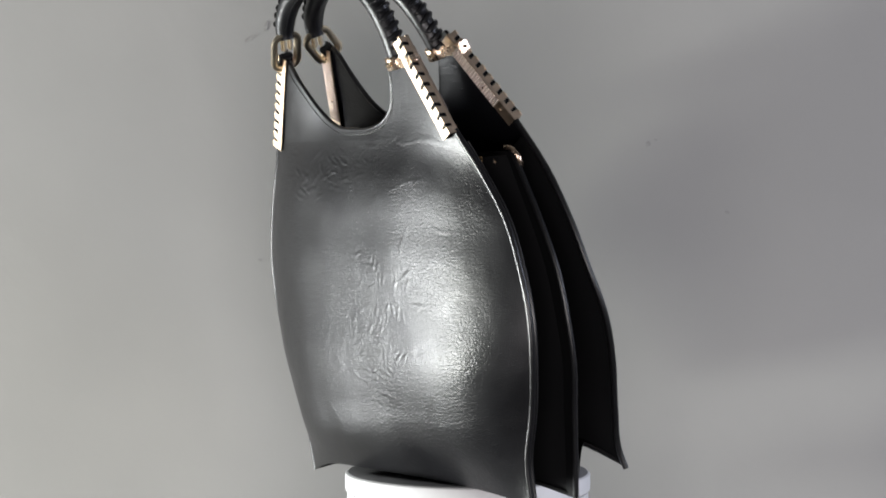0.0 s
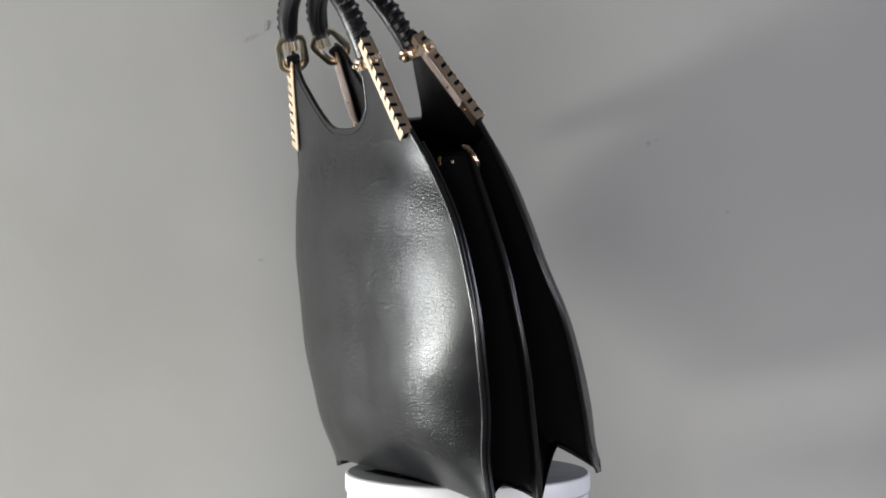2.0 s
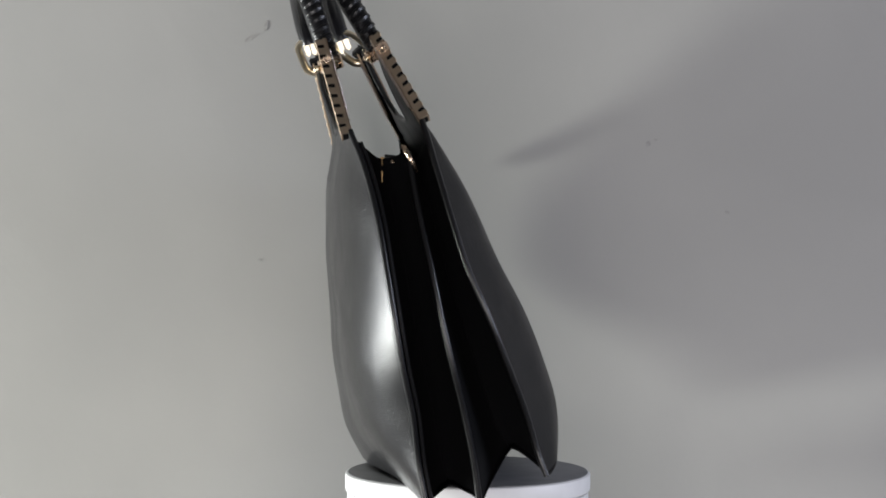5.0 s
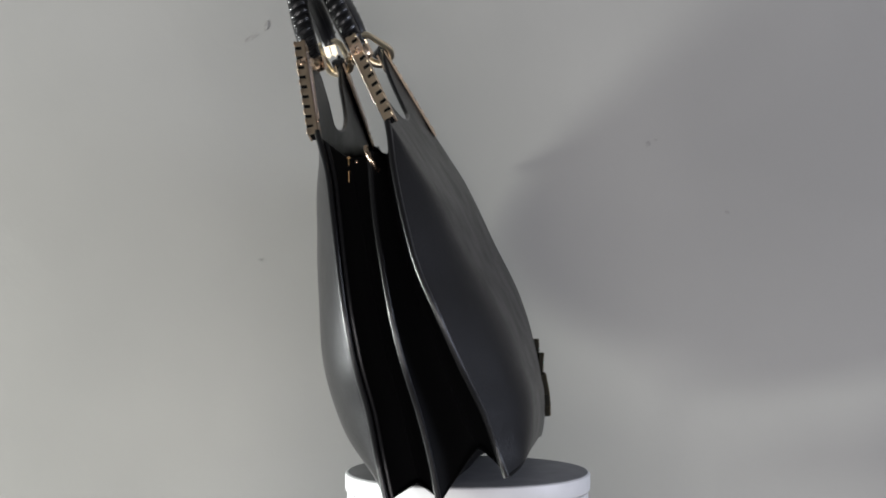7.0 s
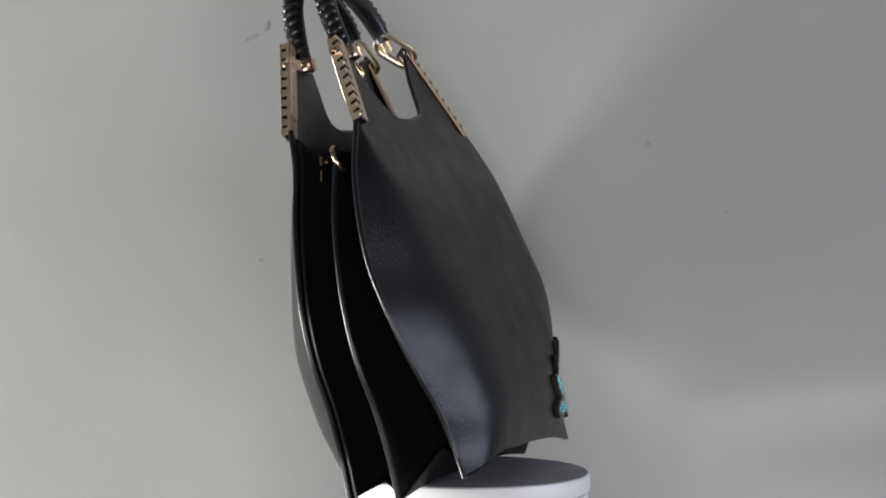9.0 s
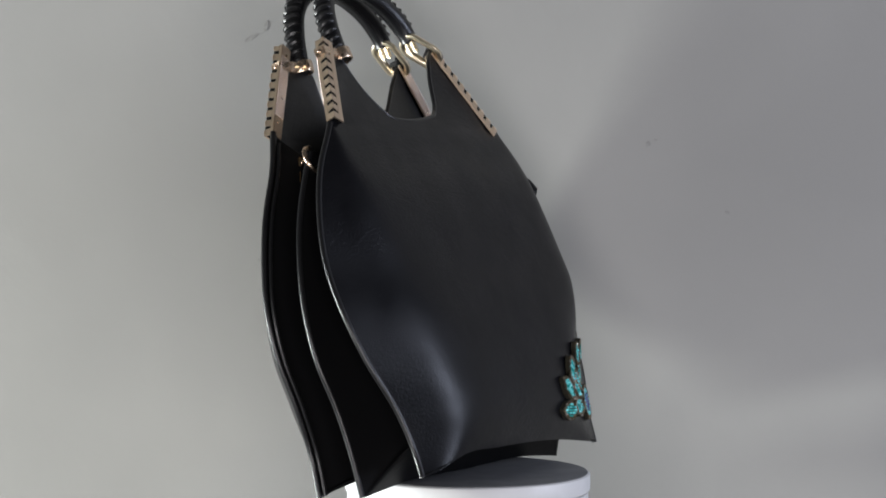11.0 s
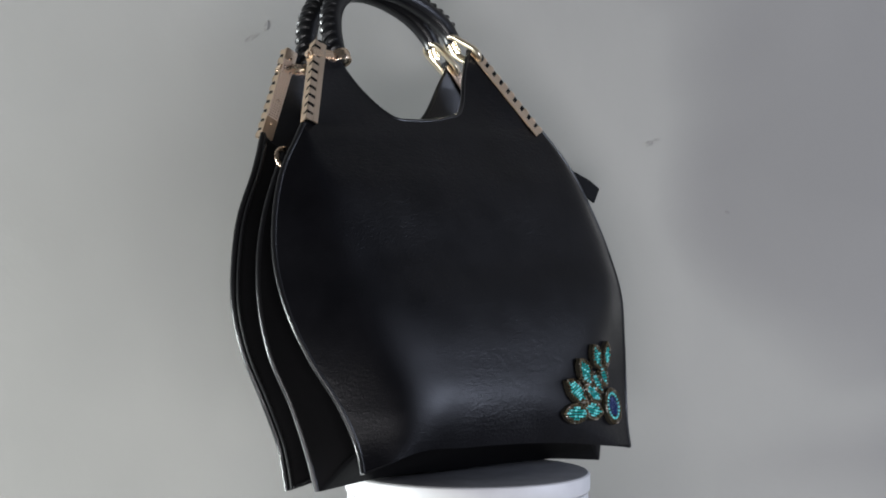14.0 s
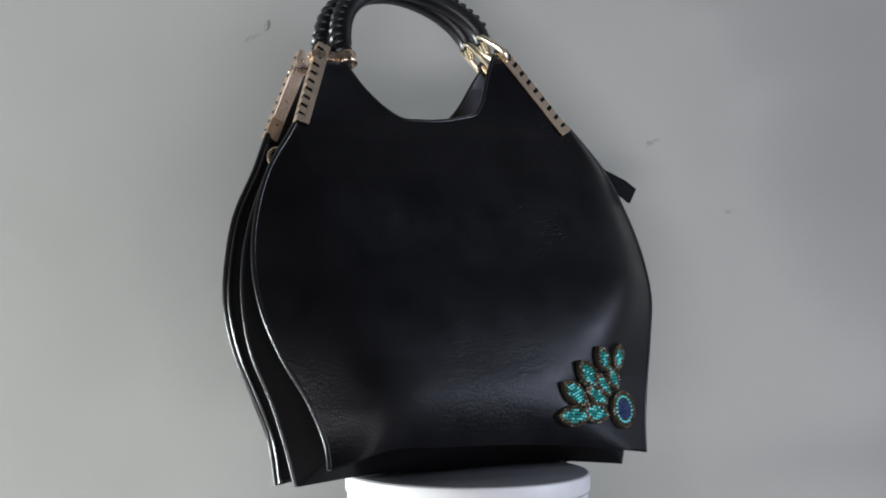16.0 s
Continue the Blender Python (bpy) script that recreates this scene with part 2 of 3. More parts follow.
class Panel:
    """one leather wall of the bag: two edge curves, a top line and a belly"""

    def __init__(self, zs, xn, yn, xf, yf, top, bottom, belly, side, thick):
        self.zs, self.xn, self.yn, self.xf, self.yf = zs, xn, yn, xf, yf
        self.top, self.bottom, self.belly, self.side, self.thick = top, bottom, belly, side, thick

    def edge(self, z, near):
        x = bent(z, self.zs, self.xn if near else self.xf)
        y = bent(z, self.zs, self.yn if near else self.yf)
        return np.stack([x, y, z], -1)

    def at(self, x, z, bulge=1.0):
        """the sheet's y at x and z"""
        xn, xf = bent(z, self.zs, self.xn), bent(z, self.zs, self.xf)
        yn, yf = bent(z, self.zs, self.yn), bent(z, self.zs, self.yf)
        w = np.clip((x - xf) / (xn - xf), 0, 1)
        s = 2 * w - 1
        b = bent(z, self.belly[0], self.belly[1])
        if self.side > 0:  # the beaded panel is boxy below, with ridges running to its corners
            k = np.clip((z - 0.08) / 0.09, 0, 1)
            c = np.maximum((0.115 + (0.050 * k - 0.057 * (1 - k)) / (1 + np.exp(9 * s))) * (1 - np.abs(s)), 1e-6)
            up = np.maximum(b, 1e-6)
            b = np.where(b > 0, (up ** -5 + c ** -5) ** (-1 / 5), b * (1 - np.abs(s) ** 3))
        else:
            tuck = 0.022 / (1 + np.exp((z - 0.036) / 0.018)) / (1 + np.exp(-6 * (s - 0.1)))  # pulled in low towards the near corner
            low = 1 / (1 + np.exp((z - 0.15) / 0.02))
            b = (b - tuck) * (1 - np.abs(s) ** np.where(s > 0, 3.6 + 2.0 * low, 3.3)) * (1 - 0.07 * s)
        y = yf + (yn - yf) * w + self.side * bulge * b
        if self.side < 0:  # the far horn leans out, the rim between sags inwards
            rise = np.clip((z - 0.295) / 0.03, 0, 1)
            y = y + rise * (0.003 + 0.010 * np.minimum(s, 0)) * (1 - s ** 4) * np.clip((0.378 - z) / 0.03, 0, 1)
        return y

    def sheet(self, cols, rows):
        u, v = np.linspace(0, 1, cols), np.linspace(0, 1, rows)
        zt = self.zs[-1]
        zn = self.bottom[-1][1] + (zt - self.bottom[-1][1]) * v
        zf = self.bottom[0][1] + (zt - self.bottom[0][1]) * v
        near, far = self.edge(zn, True)[:, [0, 2]], self.edge(zf, False)[:, [0, 2]]

        def along(points, ends):
            p = np.array(points, float)
            p[0], p[-1] = ends
            d = np.concatenate([[0], np.cumsum(np.hypot(*np.diff(p, axis=0).T))])
            return np.stack([bent(u * d[-1], d, p[:, 0]), bent(u * d[-1], d, p[:, 1])], -1)

        low = along(self.bottom, (far[0], near[0]))
        high = along(self.top, (far[-1], near[-1]))
        U, V = u[None, :, None], v[:, None, None]
        P = ((1 - U) * far[:, None] + U * near[:, None] + (1 - V) * low[None] + V * high[None]
             - (1 - U) * (1 - V) * far[0] - U * (1 - V) * near[0] - (1 - U) * V * far[-1] - U * V * near[-1])
        return P[..., 0], P[..., 1]


TOP_A = [(-0.097, 0.378), (-0.094, 0.366), (-0.086, 0.355), (-0.075, 0.341), (-0.059, 0.323), (-0.044, 0.312), (-0.028, 0.306), (-0.004, 0.304),
         (0.022, 0.305), (0.042, 0.311), (0.055, 0.323), (0.061, 0.340), (0.066, 0.358), (0.078, 0.371), (0.096, 0.378)]
TOP_B = [(-0.092, 0.386), (-0.081, 0.375), (-0.071, 0.358), (-0.063, 0.343), (-0.055, 0.330), (-0.045, 0.321), (-0.028, 0.317), (0.016, 0.314),
         (0.036, 0.316), (0.048, 0.324), (0.063, 0.340), (0.077, 0.362), (0.087, 0.380), (0.0975, 0.386)]
TOP_M = [(-0.150, 0.285), (-0.10, 0.284), (0.0, 0.282), (0.10, 0.284), (0.150, 0.285)]
PA = Panel(KZ, [.1657, .1687, .1821, .1952, .2008, .1961, .1845, .1611, .1410, .0960],
           [-.0535, -.0612, -.0670, -.0761, -.0832, -.0893, -.0954, -.1042, -.1165, -.1360],
           [-.1500, -.1620, -.1780, -.1890, -.1940, -.1930, -.1830, -.1640, -.1420, -.0970],
           [-.0690, -.0700, -.0730, -.0790, -.0845, -.0900, -.0950, -.1020, -.1120, -.1330],
           TOP_A, [(-.15, -.010), (-.12, -.002), (-.08, .004), (-.02, .005), (.06, .002), (.12, -.002), (.166, -.008)],
           ([-.01, .01, .035, .07, .15, .21, .26, .30, .378], [.018, .029, .040, .043, .037, .032, .023, .006, .0]), -1, .0035)
PB = Panel(KB, [.1660, .1640, .1739, .1918, .2025, .2017, .1930, .1756, .1440, .0975],
           [.0510, .0439, .0307, .0138, -.0029, -.0205, -.0327, -.0430, -.0530, -.0900],
           [-.1590, -.1630, -.1730, -.1880, -.2010, -.2020, -.1920, -.1740, -.1390, -.0920],
           [.0520, .0450, .0330, .0170, .0010, -.0160, -.0290, -.0400, -.0500, -.0900],
           TOP_B, [(-.16, .012), (-.13, .016), (-.06, .025), (.06, .031), (.12, .031), (.167, .016)],
           ([.012, .03, .07, .11, .15, .20, .26, .295, .32, .35, .386], [.006, .019, .035, .040, .040, .034, .021, .006, -.004, -.007, .0]), 1, .0035)
KM = [-0.006, 0.03, 0.07, 0.11, 0.15, 0.19, 0.23, 0.27, 0.285]
PM = Panel(KM, [.1680, .1750, .1848, .1977, .2012, .1972, .1846, .1652, .1570],
           [-.0058, -.0117, -.0205, -.0313, -.0409, -.0487, -.0566, -.0624, -.0640],
           [-.1620, -.1720, -.1830, -.1970, -.2030, -.2010, -.1900, -.1720, -.1640],
           [.0090, .0040, -.0050, -.0170, -.0300, -.0400, -.0500, -.0560, -.0580],
           TOP_M, [(-.163, -.004), (-.10, .002), (0, .002), (.10, .002), (.168, -.004)],
           ([-.006, .285], [0.0, 0.0]), 1, .005)


FOLDS_A = [(.045, .291, .095, .296, .9), (.095, .296, .138, .288, .8), (.035, .305, .037, .262, .5), (-.060, .062, -.010, .024, .5),
           (-.030, .095, -.014, .100, .7), (.020, .082, .055, .070, .6), (.110, .225, .150, .215, .5), (.060, .255, .110, .262, .5)]
fold_rng = random.Random(11)


def wrinkle_patch(x0, x1, z0, z1, tilt, count, depth):
    """short wrinkles that gather in one place, as (x, z, x, z, depth)"""
    out = []
    for _ in range(count):
        x, z = fold_rng.triangular(x0, x1), fold_rng.triangular(z0, z1)
        a, r = radians(tilt + fold_rng.gauss(0, 40)), fold_rng.uniform(0.003, 0.009)
        out.append((x - r * math.cos(a), z - r * math.sin(a), x + r * math.cos(a), z + r * math.sin(a), depth * fold_rng.uniform(0.5, 1.1)))
    return out


FOLDS_A += wrinkle_patch(-0.13, 0.03, 0.235, 0.295, 0, 60, 0.85)
FOLDS_A += wrinkle_patch(-0.01, 0.11, 0.090, 0.215, 80, 50, 0.90)
FOLDS_A += wrinkle_patch(-0.02, 0.08, 0.080, 0.130, 15, 26, 0.85)
FOLDS_B = [(-.050, .095, .010, .080, .5), (-.070, .120, -.030, .104, .5), (.060, .060, .115, .095, .5), (.115, .095, .135, .130, .4),
           (-.020, .070, .055, .058, .4), (.100, .045, .130, .060, .4)]
FOLDS_B += wrinkle_patch(-0.10, 0.04, 0.065, 0.145, 20, 44, 1.0)


def creases(x, z, y, seed, folds):
    """the unevenness of a leather sheet: slow waves and single sharp folds"""
    out = np.zeros(x.shape)
    jag = np.zeros(x.shape)
    wander = np.zeros((*x.shape, 2))
    for i in np.ndindex(x.shape):
        p = Vector((x[i] * 9, seed, z[i] * 9))
        r = Vector((x[i] * 90, seed + 9, z[i] * 90))
        jag[i] = noise.noise(r)
        wander[i] = noise.noise(Vector((x[i] * 30, seed + 3, z[i] * 30))), noise.noise(Vector((x[i] * 30, seed + 6, z[i] * 30)))
        out[i] = 0.0008 * noise.noise(p) + 0.00045 * noise.noise(p * 2.7) + 0.00008 * jag[i]
    x, z = x + 0.007 * wander[..., 0], z + 0.007 * wander[..., 1]
    for x0, z0, x1, z1, depth in folds:
        d = np.array([x1 - x0, z1 - z0])
        w = np.clip(((x - x0) * d[0] + (z - z0) * d[1]) / (d @ d), 0, 1)
        far = np.abs(np.hypot(x - x0 - w * d[0], z - z0 - w * d[1]) + 0.0022 * jag)
        taper = np.sin(np.pi * (0.1 + 0.8 * w)) * (0.7 + 0.6 * jag)
        out += depth * taper * (0.00018 * np.exp(-((far - 0.0024) / 0.0016) ** 2) - 0.00034 * np.exp(-(far / 0.0013) ** 2))
    return out


def panel_mesh(name, P, cols, rows, mat, seed, amount, folds=()):
    x, z = P.sheet(cols, rows)
    y = P.at(x, z)
    fade = np.minimum(1, np.minimum(np.linspace(0, 12, rows), np.linspace(12, 0, rows))[:, None])
    fade = fade * np.minimum(1, np.minimum(np.linspace(0, 12, cols), np.linspace(12, 0, cols))[None, :])
    y = y + creases(x, z, y, seed, folds) * fade * amount
    return mesh_of(name, *shell(np.stack([x, y, z], -1), np.stack([x, y - P.side * P.thick, z], -1)), mat)


front = part("front_panel", panel_mesh("front_panel", PA, 300, 320, LEATHER, 1.0, 1.0, FOLDS_A), bag, "creased glossy black leather panel")
back = part("back_panel", panel_mesh("back_panel", PB, 240, 250, SMOOTH, 7.0, 0.40, FOLDS_B), bag, "smooth black leather panel")
part("middle_panel", panel_mesh("middle_panel", PM, 40, 60, GUSSET, 3.0, 0.3), bag)


def gusset(P, Q, near, inset, ztop, low):
    """a folded side wall between two panels, with a valley drawn inwards"""
    rows, cols = 60, 17
    w = np.linspace(0, 1, cols)
    out = np.zeros((rows, cols, 3))
    sign = 1 if near else -1
    end = -1 if near else 0
    for i, t in enumerate(np.linspace(0, 1, rows)):
        a = P.edge(np.array(P.bottom[end][1] + (ztop - P.bottom[end][1]) * t), near)
        b = Q.edge(np.array(Q.bottom[end][1] + (0.283 - Q.bottom[end][1]) * t), near)
        d = 1 - np.abs(2 * w - 1) ** 1.2
        mid = a[None] * (1 - w[:, None]) + b[None] * w[:, None]
        mid[:, 0] -= sign * d * inset * (0.35 + 0.65 * math.sin(math.pi * min(1, 0.25 + t * 0.7)))
        mid[:, 2] += d * low * max(0.0, 1 - t * 6)
        mid[:, 2] -= d * 0.012 * t ** 8
        out[i] = mid
    inner = out.copy()
    inner[..., 0] -= sign * 0.0016
    return mesh_of("gusset", *shell(out, inner), GUSSET)


def bottom_gusset(P, Q, inset, low):
    rows, cols = 50, 13
    w = np.linspace(0, 1, cols)
    out = np.zeros((rows, cols, 3))
    d = 1 - np.abs(2 * w - 1) ** 1.2
    for i, t in enumerate(np.linspace(0, 1, rows)):
        ends = []
        for S in (P, Q):
            b = np.array(S.bottom)
            xs = np.linspace(S.edge(np.array(S.bottom[0][1]), False)[0], S.edge(np.array(S.bottom[-1][1]), True)[0], rows)
            x = xs[i]
            z = bent(np.array(x), b[:, 0], b[:, 1])
            ends.append(np.array([x, float(S.at(np.array(x), np.array(z))), float(z)]))
        mid = ends[0][None] * (1 - w[:, None]) + ends[1][None] * w[:, None]
        mid[:, 0] -= d * inset * 0.53 * (2 * t - 1)
        mid[:, 2] += d * low
        out[i] = mid
    inner = out.copy()
    inner[..., 2] += 0.0016
    return mesh_of("bottom_gusset", *shell(out, inner), GUSSET)


for near in (True, False):
    part("gusset", gusset(PA, PM, near, 0.050, 0.300, 0.012), bag)
    part("gusset", gusset(PB, PM, near, 0.050, 0.300, 0.030), bag)
part("bottom_gusset", bottom_gusset(PA, PM, 0.050, 0.012), bag)
part("bottom_gusset", bottom_gusset(PB, PM, 0.050, 0.030), bag)


# bound edges: a rolled edge along every side seam
def seam(P, near, z0, z1, r):
    z = np.linspace(z0, z1, 70)
    e = P.edge(z, near)
    e[:, 1] -= P.side * P.thick * 0.5
    return mesh_of("edge_binding", *tube(e, r, 8, flat=1.0), EDGE)


for P, z1 in ((PA, 0.302), (PB, 0.310), (PM, 0.284)):
    for near in (True, False):
        part("edge_binding", seam(P, near, P.bottom[-1 if near else 0][1], z1, 0.0026), bag)


# a second welt beside the panel edges, and the stitching
def welt(P, near, z0, z1):
    e = P.edge(np.linspace(z0, z1, 60), near)
    e[:, 0] -= (1 if near else -1) * 0.0016
    e[:, 1] -= P.side * (P.thick + 0.0034)
    return mesh_of("welt", *tube(e, 0.0017, 7), EDGE)


STITCH = mesh_of("stitch", *tube([Vector((0, 0, z)) for z in (-0.0016, -0.0010, 0.0010, 0.0016)], [0.0002, 0.0004, 0.0004, 0.0002], 6), LACE)
for near in (True, False):
    part("welt", welt(PA, near, PA.bottom[-1 if near else 0][1] + 0.002, 0.292), bag)
x, z = PA.sheet(150, 160)
x, z = x[-3], z[-3]
for i in range(8, 142, 2):
    p, q = (Vector((x[k], float(PA.at(x[k], z[k])) + PA.side * 0.0003, z[k])) for k in (i, i + 1))
    part("stitch", STITCH, front, m=frame_of(p, q - p, (0, 1, 0.01)))

# rolled rim along the upper lines
for P in (PA, PB):
    x, z = P.sheet(96, 120)
    rim = np.stack([x[-1], P.at(x[-1], z[-1]) - P.side * P.thick * 0.5, z[-1]], -1)[3:-3]
    part("rim_binding", mesh_of("rim_binding", *tube(rim, 0.0021, 8), EDGE), bag)

# ---- horn plates: folded metal channels notched along their fold
def plate_mesh(length, face, edge, notches):
    """runs up z, front face towards -y, folded edge towards +x"""
    t = 0.0014
    pieces = [box(-face, -face * 0.55, 0, t, 0, length, 0.0003),
              box(-t, 0, edge * 0.62, edge, 0, length, 0.0003),
              box(-face, 0, edge - t, edge, 0, length, 0.0003)]
    step = length / (notches + 0.5)
    for i in range(notches + 1):
        z0, z1 = i * step, min(length, i * step + 0.64 * step)
        rise = step * 0.12 if i else 0.0
        for (xa, ya, da), (xb, yb, db), n in (((-face * 0.55, 0.0, -rise), (0.0, 0.0, 0.0), Vector((0, t, 0))),
                                              ((0.0, 0.0, 0.0), (0.0, edge * 0.62, -rise), Vector((-t, 0, 0)))):
            v = [Vector((xa, ya, z0 + da)), Vector((xb, yb, z0 + db)), Vector((xb, yb, z1 + db)), Vector((xa, ya, z1 + da))]
            v += [q + n for q in v]
            pieces.append((v, [(0, 1, 2, 3), (7, 6, 5, 4), (0, 4, 5, 1), (1, 5, 6, 2), (2, 6, 7, 3), (3, 7, 4, 0)]))
        # a rounded knuckle on the fold
        pieces.append(tube([Vector((-0.0002, 0.0002, z0 + (z1 - z0) * f)) for f in (0.08, 0.25, 0.5, 0.75, 0.92)], [0.0002, 0.0006, 0.0008, 0.0006, 0.0002], 8))
    return mesh_of("plate", *join(*pieces), PLATE)


RIVET = mesh_of("rivet", *lathe([(0.0016, 0.0), (0.0016, 0.0004), (0.0010, 0.0010), (0.0003, 0.0012)], 12), GOLD)
GRAIN = mesh_of("bump", *lathe([(0.0012, 0.0), (0.0010, 0.0007), (0.0004, 0.0012)], 7), PLATE)
FACE, WIDE = 0.0125, 0.0095
PLATES = {}
for key, P, near, foot, head in (("an", PA, True, (.1445, -.1176, .2990), (.0988, -.1370, .3790)),
                                 ("af", PA, False, (-.1480, -.1101, .2930), (-.1013, -.1324, .3730)),
                                 ("bn", PB, True, (.1455, -.0515, .3130), (.1030, -.0900, .3840)),
                                 ("bf", PB, False, (-.1400, -.0475, .3050), (-.0945, -.0905, .3830))):
    foot, head = Vector(foot), Vector(head)
    up = head - foot
    m = frame_of(foot, up, (1 if near else -1, 0, 0))
    # the front face must look out of the bag
    mirror = (m.to_3x3() @ Vector((0, -1, 0))).y * P.side < 0
    data = plate_mesh(up.length, FACE, WIDE, 9)
    if mirror:
        for v in data.vertices:
            v.co.y = -v.co.y
        data.flip_normals()
    s = -1 if mirror else 1
    m = m @ Matrix.Translation((0.0015, -s * 0.0035, 0))
    PLATES[key] = (m, s, up.length)
    plate = part("corner_plate", data, bag, "notched rose gold corner plate", m)
    for z in (0.16, 0.42, 0.9):
        part("rivet", RIVET, plate, m=Matrix.Translation((-FACE * 0.5, s * WIDE, up.length * z)) @ pose(0, 0, 0, -90 * s))
    rows = [(-FACE * 0.88 + i * 0.0025, j * 0.0025 + 0.004) for i in range(5) for j in range(7, int((up.length - 0.014) / 0.0025))]
    grain = join(*[placed(([v.co for v in GRAIN.vertices], [tuple(f.vertices) for f in GRAIN.polygons]),
                          Matrix.Translation((x, s * WIDE, z)) @ pose(0, 0, 0, -90 * s)) for x, z in rows])
    part("hammered_face", mesh_of("hammered_face", *grain, STUD), plate)
    part("core", mesh_of("core", *box(-FACE * 0.96, -0.0004, 0.0004 if s > 0 else -WIDE + 0.0004, WIDE - 0.0004 if s > 0 else -0.0004, 0.0006, up.length - 0.0006), GUSSET), plate, "black leather core")


# ---- handles
def arch(y0, y1, z0, z1, top, lean, xn, xf, n=44):
    """the middle line of a handle from its clamp end to its ring end"""
    pts = []
    for t in np.linspace(0, 1, n):
        a = math.pi * t
        p, q = (0.95, 0.80) if t < 0.5 else (1.15, 1.0)
        x = (xn + xf) / 2 + (xn - xf) / 2 * math.copysign(abs(math.cos(a)) ** p, math.cos(a))
        base = z0 + (z1 - z0) * t
        z = base + (top - base) * math.sin(a) ** q
        pts.append(Vector((x, y0 + (y1 - y0) * t + lean * (z - base), z)))
    return pts


def loop_mesh(r):
    """one turn of the thong over the outer ridge of the handle"""
    pts = [Vector((r * 1.02 * math.cos(a), r * 0.98 * math.sin(a), 0.0016 * math.sin(2 * a))) for a in np.linspace(radians(-62), radians(62), 9)]
    return mesh_of("lacing", *tube(pts, [0.0012, 0.0020, 0.0024, 0.0026, 0.0027, 0.0026, 0.0024, 0.0020, 0.0012], 7), LACE)


TUBE = 0.0090
LOOP = loop_mesh(TUBE)
HANDLES = {}
for key, args in (("a", (-.125, -.138, .356, .386, .437, -.30, .078, -.085)),
                  ("b", (-.084, -.108, .366, .390, .439, -.50, .078, -.083))):
    path = arch(*args)
    HANDLES[key] = path
    n = len(path)
    rad = [TUBE * (0.86 + 0.14 * min(1, i / 5, (n - 1 - i) / 5)) for i in range(n)]
    handle = part("handle", mesh_of("handle", *tube(path, rad, 16), LEATHER), bag, "rolled black leather handle laced along its outer side")
    centre = sum(path, Vector()) / n
    length = [0.0]
    for a, b in zip(path, path[1:]):
        length.append(length[-1] + (b - a).length)
    s = 0.010
    while s < length[-1] - 0.010:
        i = max(k for k in range(n) if length[k] <= s)
        f = (s - length[i]) / (length[i + 1] - length[i])
        q = path[i].lerp(path[i + 1], f)
        d = path[i + 1] - path[i]
        part("lacing", LOOP, handle, m=frame_of(q, d, q - centre + Vector((0, 0, 0.02))))
        s += 0.0078
    for off in (0.5, -0.5):
        line = []
        for i in range(2, n - 2):
            d = (path[i + 1] - path[i - 1]).normalized()
            out = (path[i] - centre)
            out = (out - d * out.dot(d)).normalized()
            line.append(path[i] - (out * math.cos(off) - d.cross(out) * math.sin(off)) * rad[i] * 0.99)
        part("seam", mesh_of("seam", *tube(line, 0.0006, 5), EDGE), handle)


# ---- clamps at one end, links at the other
def rounded_ring(w, h, r, thick, flat=1.0, n=8):
    pts = []
    for cx, cz, a0 in ((w - r, h - r, 0), (-w + r, h - r, 90), (-w + r, -h + r, 180), (w - r, -h + r, 270)):
        pts += [Vector((cx + r * math.cos(radians(a0 + 90 * k / n)), 0, cz + r * math.sin(radians(a0 + 90 * k / n)))) for k in range(n + 1)]
    return tube(pts, thick, 8, closed=True, flat=flat)


